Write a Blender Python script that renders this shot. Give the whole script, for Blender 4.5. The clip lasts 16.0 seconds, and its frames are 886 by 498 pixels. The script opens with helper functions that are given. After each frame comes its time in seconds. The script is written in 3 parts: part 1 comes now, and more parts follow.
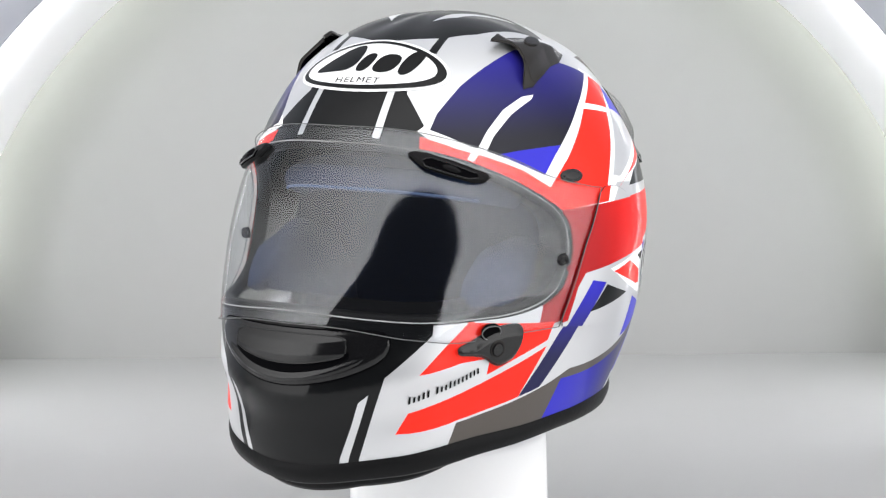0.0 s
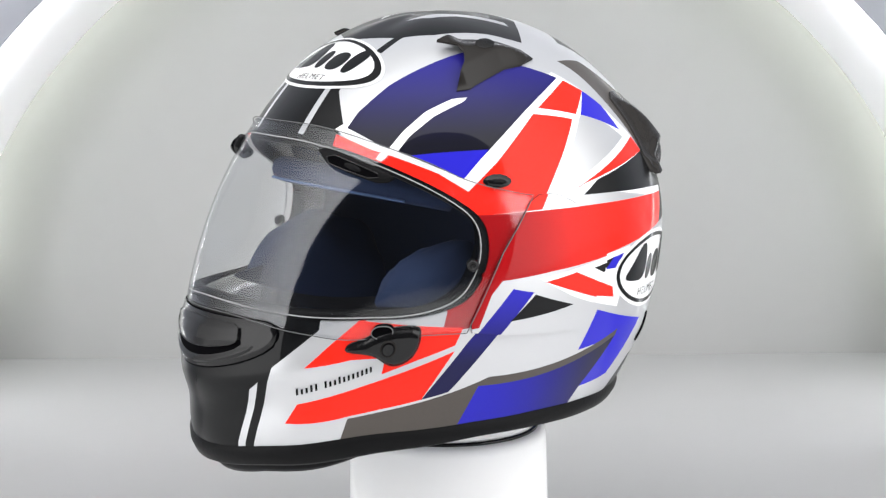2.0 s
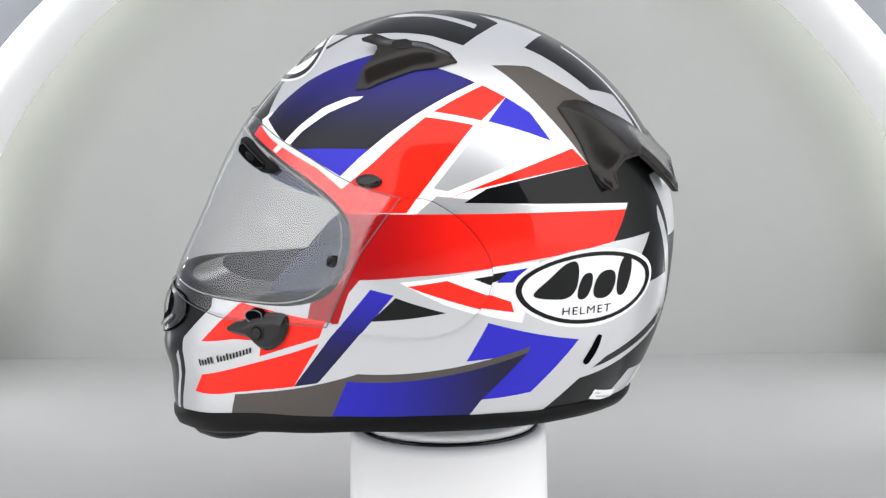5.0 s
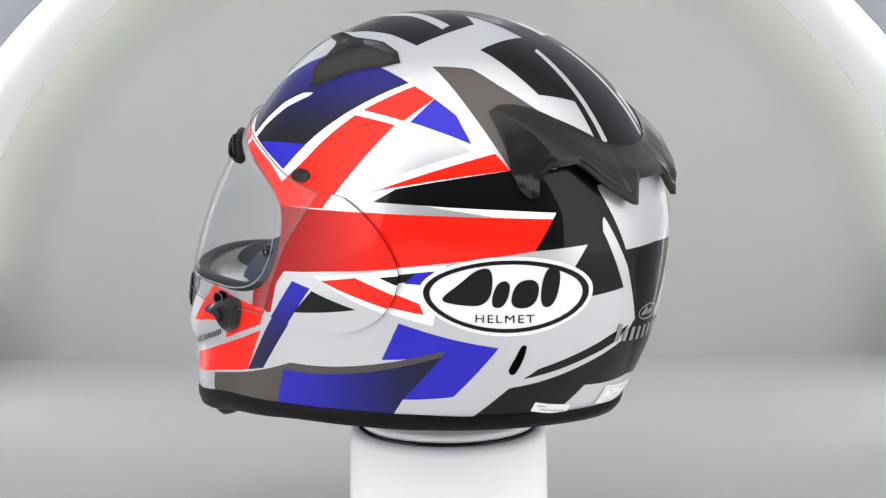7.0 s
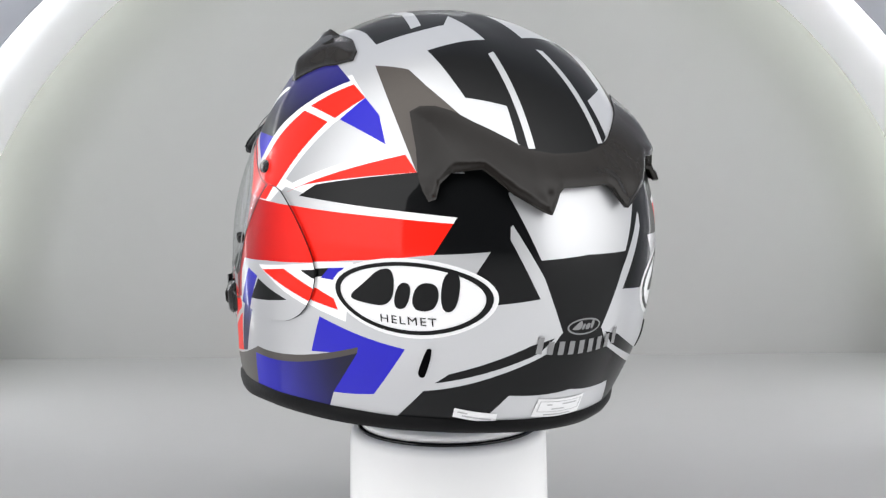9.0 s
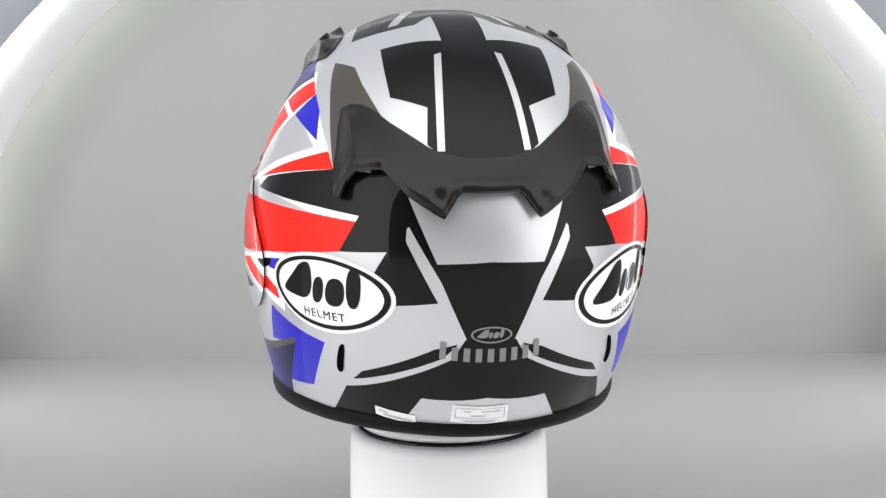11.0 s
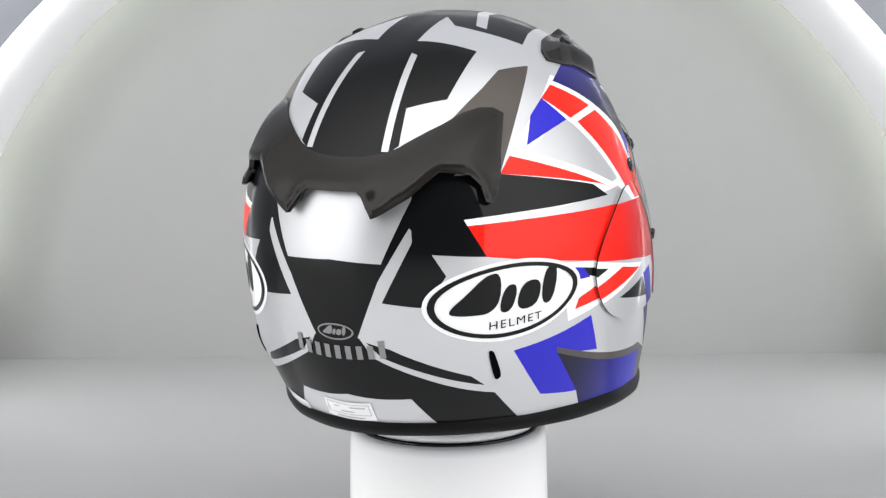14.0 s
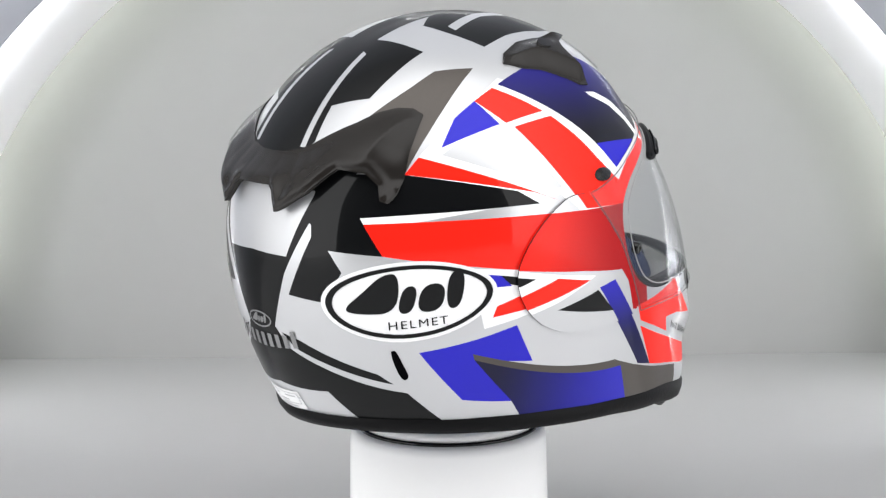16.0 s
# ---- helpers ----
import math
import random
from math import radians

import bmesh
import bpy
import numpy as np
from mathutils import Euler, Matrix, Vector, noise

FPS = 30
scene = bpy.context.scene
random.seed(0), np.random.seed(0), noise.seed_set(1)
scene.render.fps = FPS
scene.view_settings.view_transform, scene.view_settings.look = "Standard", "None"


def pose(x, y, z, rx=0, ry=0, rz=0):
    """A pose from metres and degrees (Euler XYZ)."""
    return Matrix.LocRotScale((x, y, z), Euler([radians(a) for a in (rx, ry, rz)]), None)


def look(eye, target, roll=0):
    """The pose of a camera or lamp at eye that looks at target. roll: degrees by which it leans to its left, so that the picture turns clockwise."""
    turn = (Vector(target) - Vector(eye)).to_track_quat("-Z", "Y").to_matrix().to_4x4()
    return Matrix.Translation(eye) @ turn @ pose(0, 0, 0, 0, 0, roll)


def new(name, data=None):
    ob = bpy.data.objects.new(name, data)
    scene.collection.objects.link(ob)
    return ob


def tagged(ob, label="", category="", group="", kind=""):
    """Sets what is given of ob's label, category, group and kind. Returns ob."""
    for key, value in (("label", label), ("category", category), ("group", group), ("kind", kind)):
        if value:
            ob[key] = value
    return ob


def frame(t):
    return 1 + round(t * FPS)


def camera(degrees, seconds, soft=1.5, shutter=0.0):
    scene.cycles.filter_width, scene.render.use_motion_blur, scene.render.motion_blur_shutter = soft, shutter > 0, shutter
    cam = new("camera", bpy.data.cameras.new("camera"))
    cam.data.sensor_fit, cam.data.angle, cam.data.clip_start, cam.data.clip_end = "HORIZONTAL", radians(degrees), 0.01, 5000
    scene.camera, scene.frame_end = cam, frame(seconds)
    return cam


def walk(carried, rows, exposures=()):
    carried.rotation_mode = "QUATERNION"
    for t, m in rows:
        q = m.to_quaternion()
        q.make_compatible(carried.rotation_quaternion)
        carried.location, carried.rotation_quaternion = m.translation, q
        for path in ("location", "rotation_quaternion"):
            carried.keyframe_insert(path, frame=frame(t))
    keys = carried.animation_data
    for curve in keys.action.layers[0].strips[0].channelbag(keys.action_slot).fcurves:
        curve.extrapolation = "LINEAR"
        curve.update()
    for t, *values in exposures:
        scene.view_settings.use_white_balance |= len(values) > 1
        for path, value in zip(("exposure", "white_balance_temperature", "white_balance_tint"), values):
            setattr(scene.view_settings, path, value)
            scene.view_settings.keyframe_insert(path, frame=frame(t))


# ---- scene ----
from mathutils import geometry

cam = camera(24.47, 16.0, soft=1.3)
EYE, YAW, PITCH = Vector((0, -1.3, 0.42)), radians(-0.106), radians(-9.369)
AIM = EYE + Vector((math.sin(YAW) * math.cos(PITCH), math.cos(YAW) * math.cos(PITCH), math.sin(PITCH)))
walk(cam, [(0.0, look(EYE, AIM, -0.474)), (16.0, look(EYE, AIM, -0.474))], exposures=[(0.0, 0.34), (2.5, 0.33), (4.0, 0.24), (7.0, 0.12), (12.0, 0.09), (16.0, 0.15)])

# ---- light: a white photo booth whose glowing vault wraps the subject, open only round the lens ----
world = bpy.data.worlds.new("world")
scene.world = world
world.use_nodes = True
world.node_tree.nodes["Background"].inputs[0].default_value = (0.75, 0.78, 0.85, 1)
world.node_tree.nodes["Background"].inputs[1].default_value = 0.06


# ---- materials ----


def node_material(name):
    mat = bpy.data.materials.new(name)
    mat.use_nodes = True
    return mat, mat.node_tree.nodes, mat.node_tree.links, mat.node_tree.nodes["Principled BSDF"]


def surface(name, colour, rough=0.4, metal=0.0, coat=0.0, grain=0.0, scale=400.0, bump=0.0, spread=0.06, gloss=None):
    """A plain surface with a slow and a fine variation of tone and gloss."""
    mat, nodes, links, shader = node_material(name)
    coords = nodes.new("ShaderNodeTexCoord")
    slow, fine = nodes.new("ShaderNodeTexNoise"), nodes.new("ShaderNodeTexNoise")
    slow.inputs["Scale"].default_value, fine.inputs["Scale"].default_value = 9.0, scale
    for tex in (slow, fine):
        links.new(coords.outputs["Object"], tex.inputs["Vector"])
    total = nodes.new("ShaderNodeMath")
    total.operation = "MULTIPLY_ADD"
    links.new(fine.outputs["Fac"], total.inputs[0])
    total.inputs[1].default_value = 0.5 + grain
    links.new(slow.outputs["Fac"], total.inputs[2])
    ramp = nodes.new("ShaderNodeMapRange")
    ramp.inputs["From Min"].default_value, ramp.inputs["From Max"].default_value = 0.4, 1.2
    ramp.inputs["To Min"].default_value, ramp.inputs["To Max"].default_value = 1 - spread, 1 + spread
    links.new(total.outputs[0], ramp.inputs["Value"])
    tone = nodes.new("ShaderNodeVectorMath")
    tone.operation = "SCALE"
    tone.inputs[0].default_value = colour[:3]
    links.new(ramp.outputs[0], tone.inputs["Scale"])
    links.new(tone.outputs[0], shader.inputs["Base Color"])
    shader.inputs["Roughness"].default_value, shader.inputs["Metallic"].default_value = rough, metal
    shader.inputs["Coat Weight"].default_value, shader.inputs["Coat Roughness"].default_value = coat * 0.26, 0.035
    shader.inputs["Specular IOR Level"].default_value = gloss if gloss is not None else 0.04 if coat else 0.2
    if bump:
        relief = nodes.new("ShaderNodeBump")
        relief.inputs["Strength"].default_value, relief.inputs["Distance"].default_value = bump, 0.001
        links.new(fine.outputs["Fac"], relief.inputs["Height"])
        links.new(relief.outputs[0], shader.inputs["Normal"])
    return mat


def fade(name, axis, start, end, first, second, rough=0.35, coat=1.0):
    """Sprayed paint that fades from one colour to another along an axis of the helmet, in metres."""
    mat, nodes, links, shader = node_material(name)
    coords, split = nodes.new("ShaderNodeTexCoord"), nodes.new("ShaderNodeSeparateXYZ")
    links.new(coords.outputs["Object"], split.inputs[0])
    ramp = nodes.new("ShaderNodeMapRange")
    ramp.interpolation_type = "SMOOTHSTEP"
    ramp.inputs["From Min"].default_value, ramp.inputs["From Max"].default_value = start, end
    links.new(split.outputs[axis], ramp.inputs["Value"])
    mix = nodes.new("ShaderNodeMix")
    mix.data_type = "RGBA"
    mix.inputs[6].default_value, mix.inputs[7].default_value = (*first, 1), (*second, 1)
    links.new(ramp.outputs[0], mix.inputs[0])
    links.new(mix.outputs[2], shader.inputs["Base Color"])
    shader.inputs["Roughness"].default_value = rough
    shader.inputs["Coat Weight"].default_value, shader.inputs["Coat Roughness"].default_value = coat * 0.26, 0.035
    shader.inputs["Specular IOR Level"].default_value = 0.04
    return mat


PAINT = {
    "silver": surface("silver_paint", (0.51, 0.515, 0.53), 0.36, 0.55, 0.8, scale=2500, spread=0.04),
    "white": surface("white_paint", (0.82, 0.82, 0.83), 0.35, 0, 1.0, spread=0.01),
    "red": surface("red_paint", (0.90, 0.018, 0.008), 0.35, 0, 1.0, spread=0.02),
    "red_fade": fade("red_fade_paint", 1, -0.04, 0.05, (0.33, 0.004, 0.006), (0.90, 0.016, 0.008)),
    "blue": surface("blue_paint", (0.022, 0.019, 0.46), 0.35, 0, 1.0, spread=0.02),
    "navy_front": fade("navy_fade_paint", 2, 0.285, 0.352, (0.008, 0.008, 0.014), (0.022, 0.018, 0.24)),
    "navy_low": fade("navy_low_paint", 1, -0.06, 0.05, (0.018, 0.016, 0.40), (0.010, 0.010, 0.03)),
    "navy_strip": fade("navy_strip_paint", 2, 0.155, 0.215, (0.010, 0.010, 0.05), (0.022, 0.019, 0.46)),
    "black": surface("black_paint", (0.004, 0.0043, 0.0048), 0.32, 0, 1.0, spread=0.1),
    "taupe": surface("taupe_paint", (0.078, 0.069, 0.062), 0.4, 0.3, 1.0, spread=0.05),
}
BLACK_PLASTIC = surface("black_plastic", (0.0045, 0.0045, 0.005), 0.14, 0, 0.0, spread=0.1, gloss=0.3)
SMOKE_PLASTIC = surface("smoke_plastic", (0.014, 0.0122, 0.011), 0.22, 0, 0.0, spread=0.1, gloss=0.2)
RUBBER = surface("rubber", (0.005, 0.005, 0.0055), 0.5, 0, 0, spread=0.15, bump=0.15, gloss=0.08)
LINING = surface("lining", (0.024, 0.034, 0.068), 0.95, 0, 0, scale=90, bump=0, spread=0.03)
WHITE_ACRYLIC = surface("white_acrylic", (0.82, 0.82, 0.82), 0.25, 0, 0.3, spread=0.01)
# white wall with its lower light level worked into the base colour
BOOTH_DIM = surface("booth_dim", (0.33, 0.33, 0.326), 0.6, spread=0.02, scale=60)
HOUSING = surface("housing_grey", (0.44, 0.46, 0.51), 0.5, spread=0.05, scale=60)
ARCH_WHITE = surface("arch_white", (0.84, 0.845, 0.85), 0.4, spread=0.01, scale=60)
# rear floor only: the weaker light there is put into its colour
FLOOR_DIM = surface("floor_dim", (0.30, 0.30, 0.304), 0.35, spread=0.015, scale=60)


def lamp_material(name, colour, strength):
    mat, nodes, links, shader = node_material(name)
    shader.inputs["Emission Color"].default_value, shader.inputs["Emission Strength"].default_value = (*colour, 1), strength
    shader.inputs["Base Color"].default_value = (0.06, 0.06, 0.06, 1)
    return mat


TENT_GLOW = lamp_material("tent_glow", (1.0, 1.0, 1.0), 1.0)


def graded(mat, start, end, first, second):
    """An added falloff: the diffuser's glow is set dimmer towards the back wall."""
    nodes, links = mat.node_tree.nodes, mat.node_tree.links
    coords, split, ramp = nodes.new("ShaderNodeTexCoord"), nodes.new("ShaderNodeSeparateXYZ"), nodes.new("ShaderNodeMapRange")
    ramp.interpolation_type = "SMOOTHSTEP"
    ramp.inputs["From Min"].default_value, ramp.inputs["From Max"].default_value = start, end
    ramp.inputs["To Min"].default_value, ramp.inputs["To Max"].default_value = first, second
    links.new(coords.outputs["Object"], split.inputs[0])
    links.new(split.outputs[1], ramp.inputs["Value"])
    links.new(ramp.outputs[0], nodes["Principled BSDF"].inputs["Emission Strength"])


graded(TENT_GLOW, -0.75, 0.37, 2.8, 0.55)
ARCH_GLOW = lamp_material("arch_glow", (0.95, 1.0, 0.90), 14.0)
STRIP_GLOW = lamp_material("strip_glow", (0.96, 0.98, 1.0), 22.0)


def clear_material(name, tint, gloss):
    mat, nodes, links, shader = node_material(name)
    nodes.remove(shader)
    through_it, shine, mix = nodes.new("ShaderNodeBsdfTransparent"), nodes.new("ShaderNodeBsdfGlossy"), nodes.new("ShaderNodeMixShader")
    through_it.inputs[0].default_value = (*tint, 1)
    shine.inputs["Roughness"].default_value, shine.inputs["Color"].default_value = 0.085, (0.62, 0.63, 0.65, 1)
    # gloss of a thin sheet: a tenth face on, more at the edges
    weight, power, share = nodes.new("ShaderNodeLayerWeight"), nodes.new("ShaderNodeMath"), nodes.new("ShaderNodeMath")
    weight.inputs["Blend"].default_value = 0.5
    power.operation, share.operation = "POWER", "MULTIPLY_ADD"
    power.inputs[1].default_value, share.inputs[1].default_value, share.inputs[2].default_value = 4.0, 0.4, gloss
    links.new(weight.outputs["Facing"], power.inputs[0])
    links.new(power.outputs[0], share.inputs[0])
    links.new(share.outputs[0], mix.inputs[0])
    links.new(through_it.outputs[0], mix.inputs[1])
    links.new(shine.outputs[0], mix.inputs[2])
    links.new(mix.outputs[0], nodes["Material Output"].inputs[0])
    return mat


CLEAR = clear_material("clear_visor", (0.985, 0.99, 1.0), 0.095)
CLEAR_EDGE = surface("clear_edge", (0.12, 0.122, 0.125), 0.12, 0, 0.5, spread=0.05)
BRIGHT_EDGE = surface("bright_edge", (0.33, 0.335, 0.34), 0.12, 0, 0.5, spread=0.05)

# ---- builders ----


def part(name, bm, material, parent=None, label="", smooth=True):
    data = bpy.data.meshes.new(name)
    bm.normal_update()
    bm.to_mesh(data)
    bm.free()
    for mat in material if isinstance(material, (list, tuple)) else [material]:
        data.materials.append(mat)
    if smooth:
        data.polygons.foreach_set("use_smooth", [True] * len(data.polygons))
    ob = new(name, data)
    if parent:
        ob.parent = parent
    return tagged(ob, label)


def box(bm, x0, x1, y0, y1, z0, z1):
    v = [bm.verts.new(c) for c in ((x0, y0, z0), (x1, y0, z0), (x1, y1, z0), (x0, y1, z0), (x0, y0, z1), (x1, y0, z1), (x1, y1, z1), (x0, y1, z1))]
    for f in ((3, 2, 1, 0), (4, 5, 6, 7), (0, 1, 5, 4), (1, 2, 6, 5), (2, 3, 7, 6), (3, 0, 4, 7)):
        bm.faces.new([v[i] for i in f])
    return v


def lathe(bm, rings, steps=96, centre=(0, 0)):
    """A turned body from (radius, height) pairs; the last ring is closed."""
    loops = []
    for r, z in rings:
        loops.append([bm.verts.new((centre[0] + r * math.cos(2 * math.pi * i / steps), centre[1] + r * math.sin(2 * math.pi * i / steps), z)) for i in range(steps)])
    for a, b in zip(loops, loops[1:]):
        for i in range(steps):
            bm.faces.new((a[i], a[(i + 1) % steps], b[(i + 1) % steps], b[i]))
    bm.faces.new(loops[-1])
    return loops


def tube(bm, path, radius, sides=8, closed=False):
    """A round cord along points."""
    n, rings = len(path), []
    for i, p in enumerate(path):
        a = path[i - 1] if i or closed else p
        b = path[(i + 1) % n] if i < n - 1 or closed else p
        along = (b - a).normalized()
        side = along.cross(Vector((0, 0, 1)) if abs(along.z) < 0.9 else Vector((1, 0, 0))).normalized()
        up = side.cross(along)
        rings.append([bm.verts.new(p + radius * (math.cos(2 * math.pi * k / sides) * side + math.sin(2 * math.pi * k / sides) * up)) for k in range(sides)])
    pairs = list(zip(rings, rings[1:])) + ([(rings[-1], rings[0])] if closed else [])
    for a, b in pairs:
        for k in range(sides):
            bm.faces.new((a[k], a[(k + 1) % sides], b[(k + 1) % sides], b[k]))
    if not closed:
        bm.faces.new(rings[0][::-1])
        bm.faces.new(rings[-1])


# ---- the booth ----
BACK = 0.615
STEPS = 72


def arch(bm, radius_x, radius_z, y, first=0.0, last=math.pi, steps=STEPS):
    """A row of places round an arch that stands on the floor."""
    return [bm.verts.new((radius_x * math.cos(first + (last - first) * i / steps), y, max(0.0, radius_z * math.sin(first + (last - first) * i / steps)))) for i in range(steps + 1)]


def join_rows(bm, rows):
    for a, b in zip(rows, rows[1:]):
        for i in range(len(a) - 1):
            bm.faces.new((a[i], b[i], b[i + 1], a[i + 1]))


def build_booth():
    # visible rear floor, a darker copy that carries the dimmer light in its colour
    bm = bmesh.new()
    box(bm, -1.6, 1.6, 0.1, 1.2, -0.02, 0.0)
    tagged(part("floor", bm, FLOOR_DIM, smooth=False), "matt booth floor behind the display column, dimmed in its colour", "floor", kind="structure")
    # unseen front floor, made whiter to throw light up at helmet and column
    bm = bmesh.new()
    box(bm, -1.6, 1.6, -2.2, 0.1, -0.02, 0.0)
    tagged(part("floor_front", bm, WHITE_ACRYLIC, smooth=False), "unseen booth floor under the display column, whitened to bounce light", "floor", kind="structure")
    # back wall plate; its weaker light than the arch's is put into the colour
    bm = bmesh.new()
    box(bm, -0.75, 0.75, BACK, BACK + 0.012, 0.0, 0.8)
    tagged(part("wall_back", bm, BOOTH_DIM, smooth=False), "white back wall of the booth, dimmed in its colour", "wall", kind="structure")
    # padded white arch in front of the wall, swelling towards the subject
    bm = bmesh.new()
    rows = []
    for k in range(33):
        a = math.radians(-90 + 82 * k / 32)
        rows.append(arch(bm, ARCH_R - ARCH_A * math.cos(a), ARCH_R - ARCH_A * math.cos(a), ARCH_Y + ARCH_B * math.sin(a)))
    join_rows(bm, rows)
    bmesh.ops.recalc_face_normals(bm, faces=bm.faces[:])
    tagged(part("wall_arch", bm, ARCH_WHITE), "rounded white arch that frames the back wall", "arch", kind="structure")
    # grey housing plate in front of the arch, open round it
    bm = bmesh.new()
    join_rows(bm, [arch(bm, 0.481, 0.481, 0.384), arch(bm, 0.481, 0.481, 0.376), arch(bm, 0.60, 0.60, 0.374), arch(bm, 1.3, 1.75, 0.37)])
    tagged(part("wall_surround", bm, HOUSING), "blue-grey housing plate round the arch", "wall", kind="structure")
    # two lamps tucked behind the arch that wash the wall
    for n, (first, last) in enumerate(((8, 84), (96, 172))):
        bm = bmesh.new()
        spots = [radians(first + (last - first) * k / 24) for k in range(25)]
        tube(bm, [Vector((0.486 * math.cos(a), BACK - 0.055, 0.486 * math.sin(a))) for a in spots], 0.006, 10)
        tagged(part("light_strip_%d" % (n + 1), bm, ARCH_GLOW), "greenish white light strip behind the arch", "light", kind="structure")
    # light strip tucked between the housing plate and the arch
    bm = bmesh.new()
    tube(bm, [Vector((0.4885 * math.cos(math.pi * k / STEPS), 0.3925, 0.4885 * math.sin(math.pi * k / STEPS))) for k in range(STEPS + 1)], 0.005, 10)
    tagged(part("light_strip_3", bm, STRIP_GLOW), "glowing white light strip along the arch", "light", kind="structure")
    # glowing vault, closed at the front but for an arched opening round the lens
    bm = bmesh.new()
    rows = [arch(bm, 1.2, 1.6, y) for y in (0.369, 0.1, -0.15, -0.4, -0.65, -1.2)]
    join_rows(bm, rows)
    ends = (-math.asin(1 / 3), math.pi + math.asin(1 / 3))
    opening = [bm.verts.new((OPEN_X * math.cos(t), -1.2, max(0.0, 0.35 + 1.05 * math.sin(t)))) for t in [ends[1] + (ends[0] - ends[1]) * k / 40 for k in range(41)]]
    front = bm.faces.new(rows[-1] + opening)
    bmesh.ops.triangulate(bm, faces=[front])
    tagged(part("vault", bm, TENT_GLOW), "glowing white diffuser vault of the photo booth", "vault", kind="structure")


# the arch's middle line, its half width and half depth, and the opening round the lens
ARCH_R, ARCH_A, ARCH_B, ARCH_Y, OPEN_X = 0.522, 0.074, 0.135, 0.53, 1.06
build_booth()


def build_column():
    stand = tagged(new("display_stand"), "round white glossy display stand on the booth floor", "display stand")
    bm = bmesh.new()
    lathe(bm, [(0.0, 0.0), (0.0655, 0.0), (0.0657, 0.002), (0.0640, 0.083), (0.0632, 0.0875), (0.060, 0.0895), (0.03, 0.0897)])
    part("shaft", bm, WHITE_ACRYLIC, stand)
    bm = bmesh.new()
    lathe(bm, [(0.05, 0.0895), (0.0588, 0.0895), (0.0592, 0.0905), (0.0588, 0.0915), (0.05, 0.0915)])
    part("ring", bm, BLACK_PLASTIC, stand, "thin dark ring")
    bm = bmesh.new()
    lathe(bm, [(0.05, 0.0915), (0.057, 0.0915), (0.0575, 0.0945), (0.056, 0.0965), (0.045, 0.10), (0.04, 0.16), (0.01, 0.165)])
    part("neck", bm, WHITE_ACRYLIC, stand)


build_column()

# ---- the helmet ----
PROFILES = (
    (228.3, 217.9, 197.5, 167.1, 140.4, 130.5, 124.9, 121.8, 123.1, 123.0, 123.3),  # 0 degrees from the front
    (224.2, 205.6, 181.3, 159.4, 141.8, 130.2, 123.9, 122.8, 122.8, 122.1, 123.3),  # 22.5 degrees from the front
    (208.4, 179.5, 154.3, 139.3, 130.2, 124.0, 121.7, 122.8, 123.3, 123.6, 123.3),  # 45 degrees from the front
    (190.9, 162.9, 143.4, 131.4, 123.1, 116.5, 118.9, 122.1, 123.8, 124.1, 123.3),  # 67.5 degrees from the front
    (179.9, 156.1, 139.5, 131.1, 125.4, 120.7, 120.5, 122.8, 124.2, 123.9, 123.3),  # 90 degrees from the front
    (175.4, 155.9, 141.9, 133.1, 130.7, 128.0, 125.8, 126.3, 124.6, 124.1, 123.3),  # 112.5 degrees from the front
    (175.0, 161.0, 150.9, 142.6, 138.9, 135.1, 131.9, 131.5, 126.7, 124.8, 123.3),  # 135 degrees from the front
    (176.9, 169.1, 161.1, 155.8, 152.1, 146.3, 140.9, 135.1, 130.3, 126.0, 123.3),  # 157.5 degrees from the front
    (177.6, 174.6, 167.9, 160.9, 156.5, 149.1, 141.9, 135.7, 129.8, 125.6, 123.3),  # 180 degrees from the front
)
CENTRE = Vector((-0.0002, -0.012, 0.235))


def spline_weights(f):
    return np.stack([-0.5 * f + f**2 - 0.5 * f**3, 1 - 2.5 * f**2 + 1.5 * f**3, 0.5 * f + 2 * f**2 - 1.5 * f**3, -0.5 * f**2 + 0.5 * f**3])


GRID = np.array(PROFILES) / 1000


def radius(th, el):
    """The helmet's radius from its centre: th degrees round from the front, el degrees up."""
    th = np.abs((np.asarray(th, float) + 180) % 360 - 180)
    el = np.clip(np.asarray(el, float), -60, 90)
    i, j = np.minimum(th // 22.5, 7).astype(int), np.minimum((el + 60) // 15, 9).astype(int)
    wi, wj = spline_weights(th / 22.5 - i), spline_weights((el + 60) / 15 - j)
    total = np.zeros_like(th)
    for k in range(4):
        a = np.abs(i - 1 + k)
        a = np.where(a > 8, 16 - a, a)
        for m in range(4):
            b = np.maximum(j - 1 + m, 0)
            over = b > 10
            total = total + wi[k] * wj[m] * GRID[np.where(over, 8 - a, a), np.where(over, 20 - b, b)]
    # chin bar: a shelf under the vent, a hollow below it and a swell above the rim
    chin = np.clip((44 - th) / 16, 0, 1)
    chin = chin * chin * (3 - 2 * chin)
    total = total + chin * (0.0012 * np.exp(-(((el + 27.0) / 1.9) ** 2)) - 0.0028 * np.exp(-(((el + 32.6) / 3.0) ** 2)) + 0.0008 * np.exp(-(((el + 38.5) / 2.0) ** 2)))
    # soft swell round the exhaust slots
    return total + 0.0016 * np.exp(-(((th - 143.0) / 6.0) ** 2) - ((el + 30.0) / 4.5) ** 2)


TILT = 0.0094  # it leans this much to its right


def lean(y):
    """The shell's front sits a little to its left of the line through the rear."""
    return 0.0035 * np.clip((0.03 - y) / 0.2, 0, 1.2) ** 2


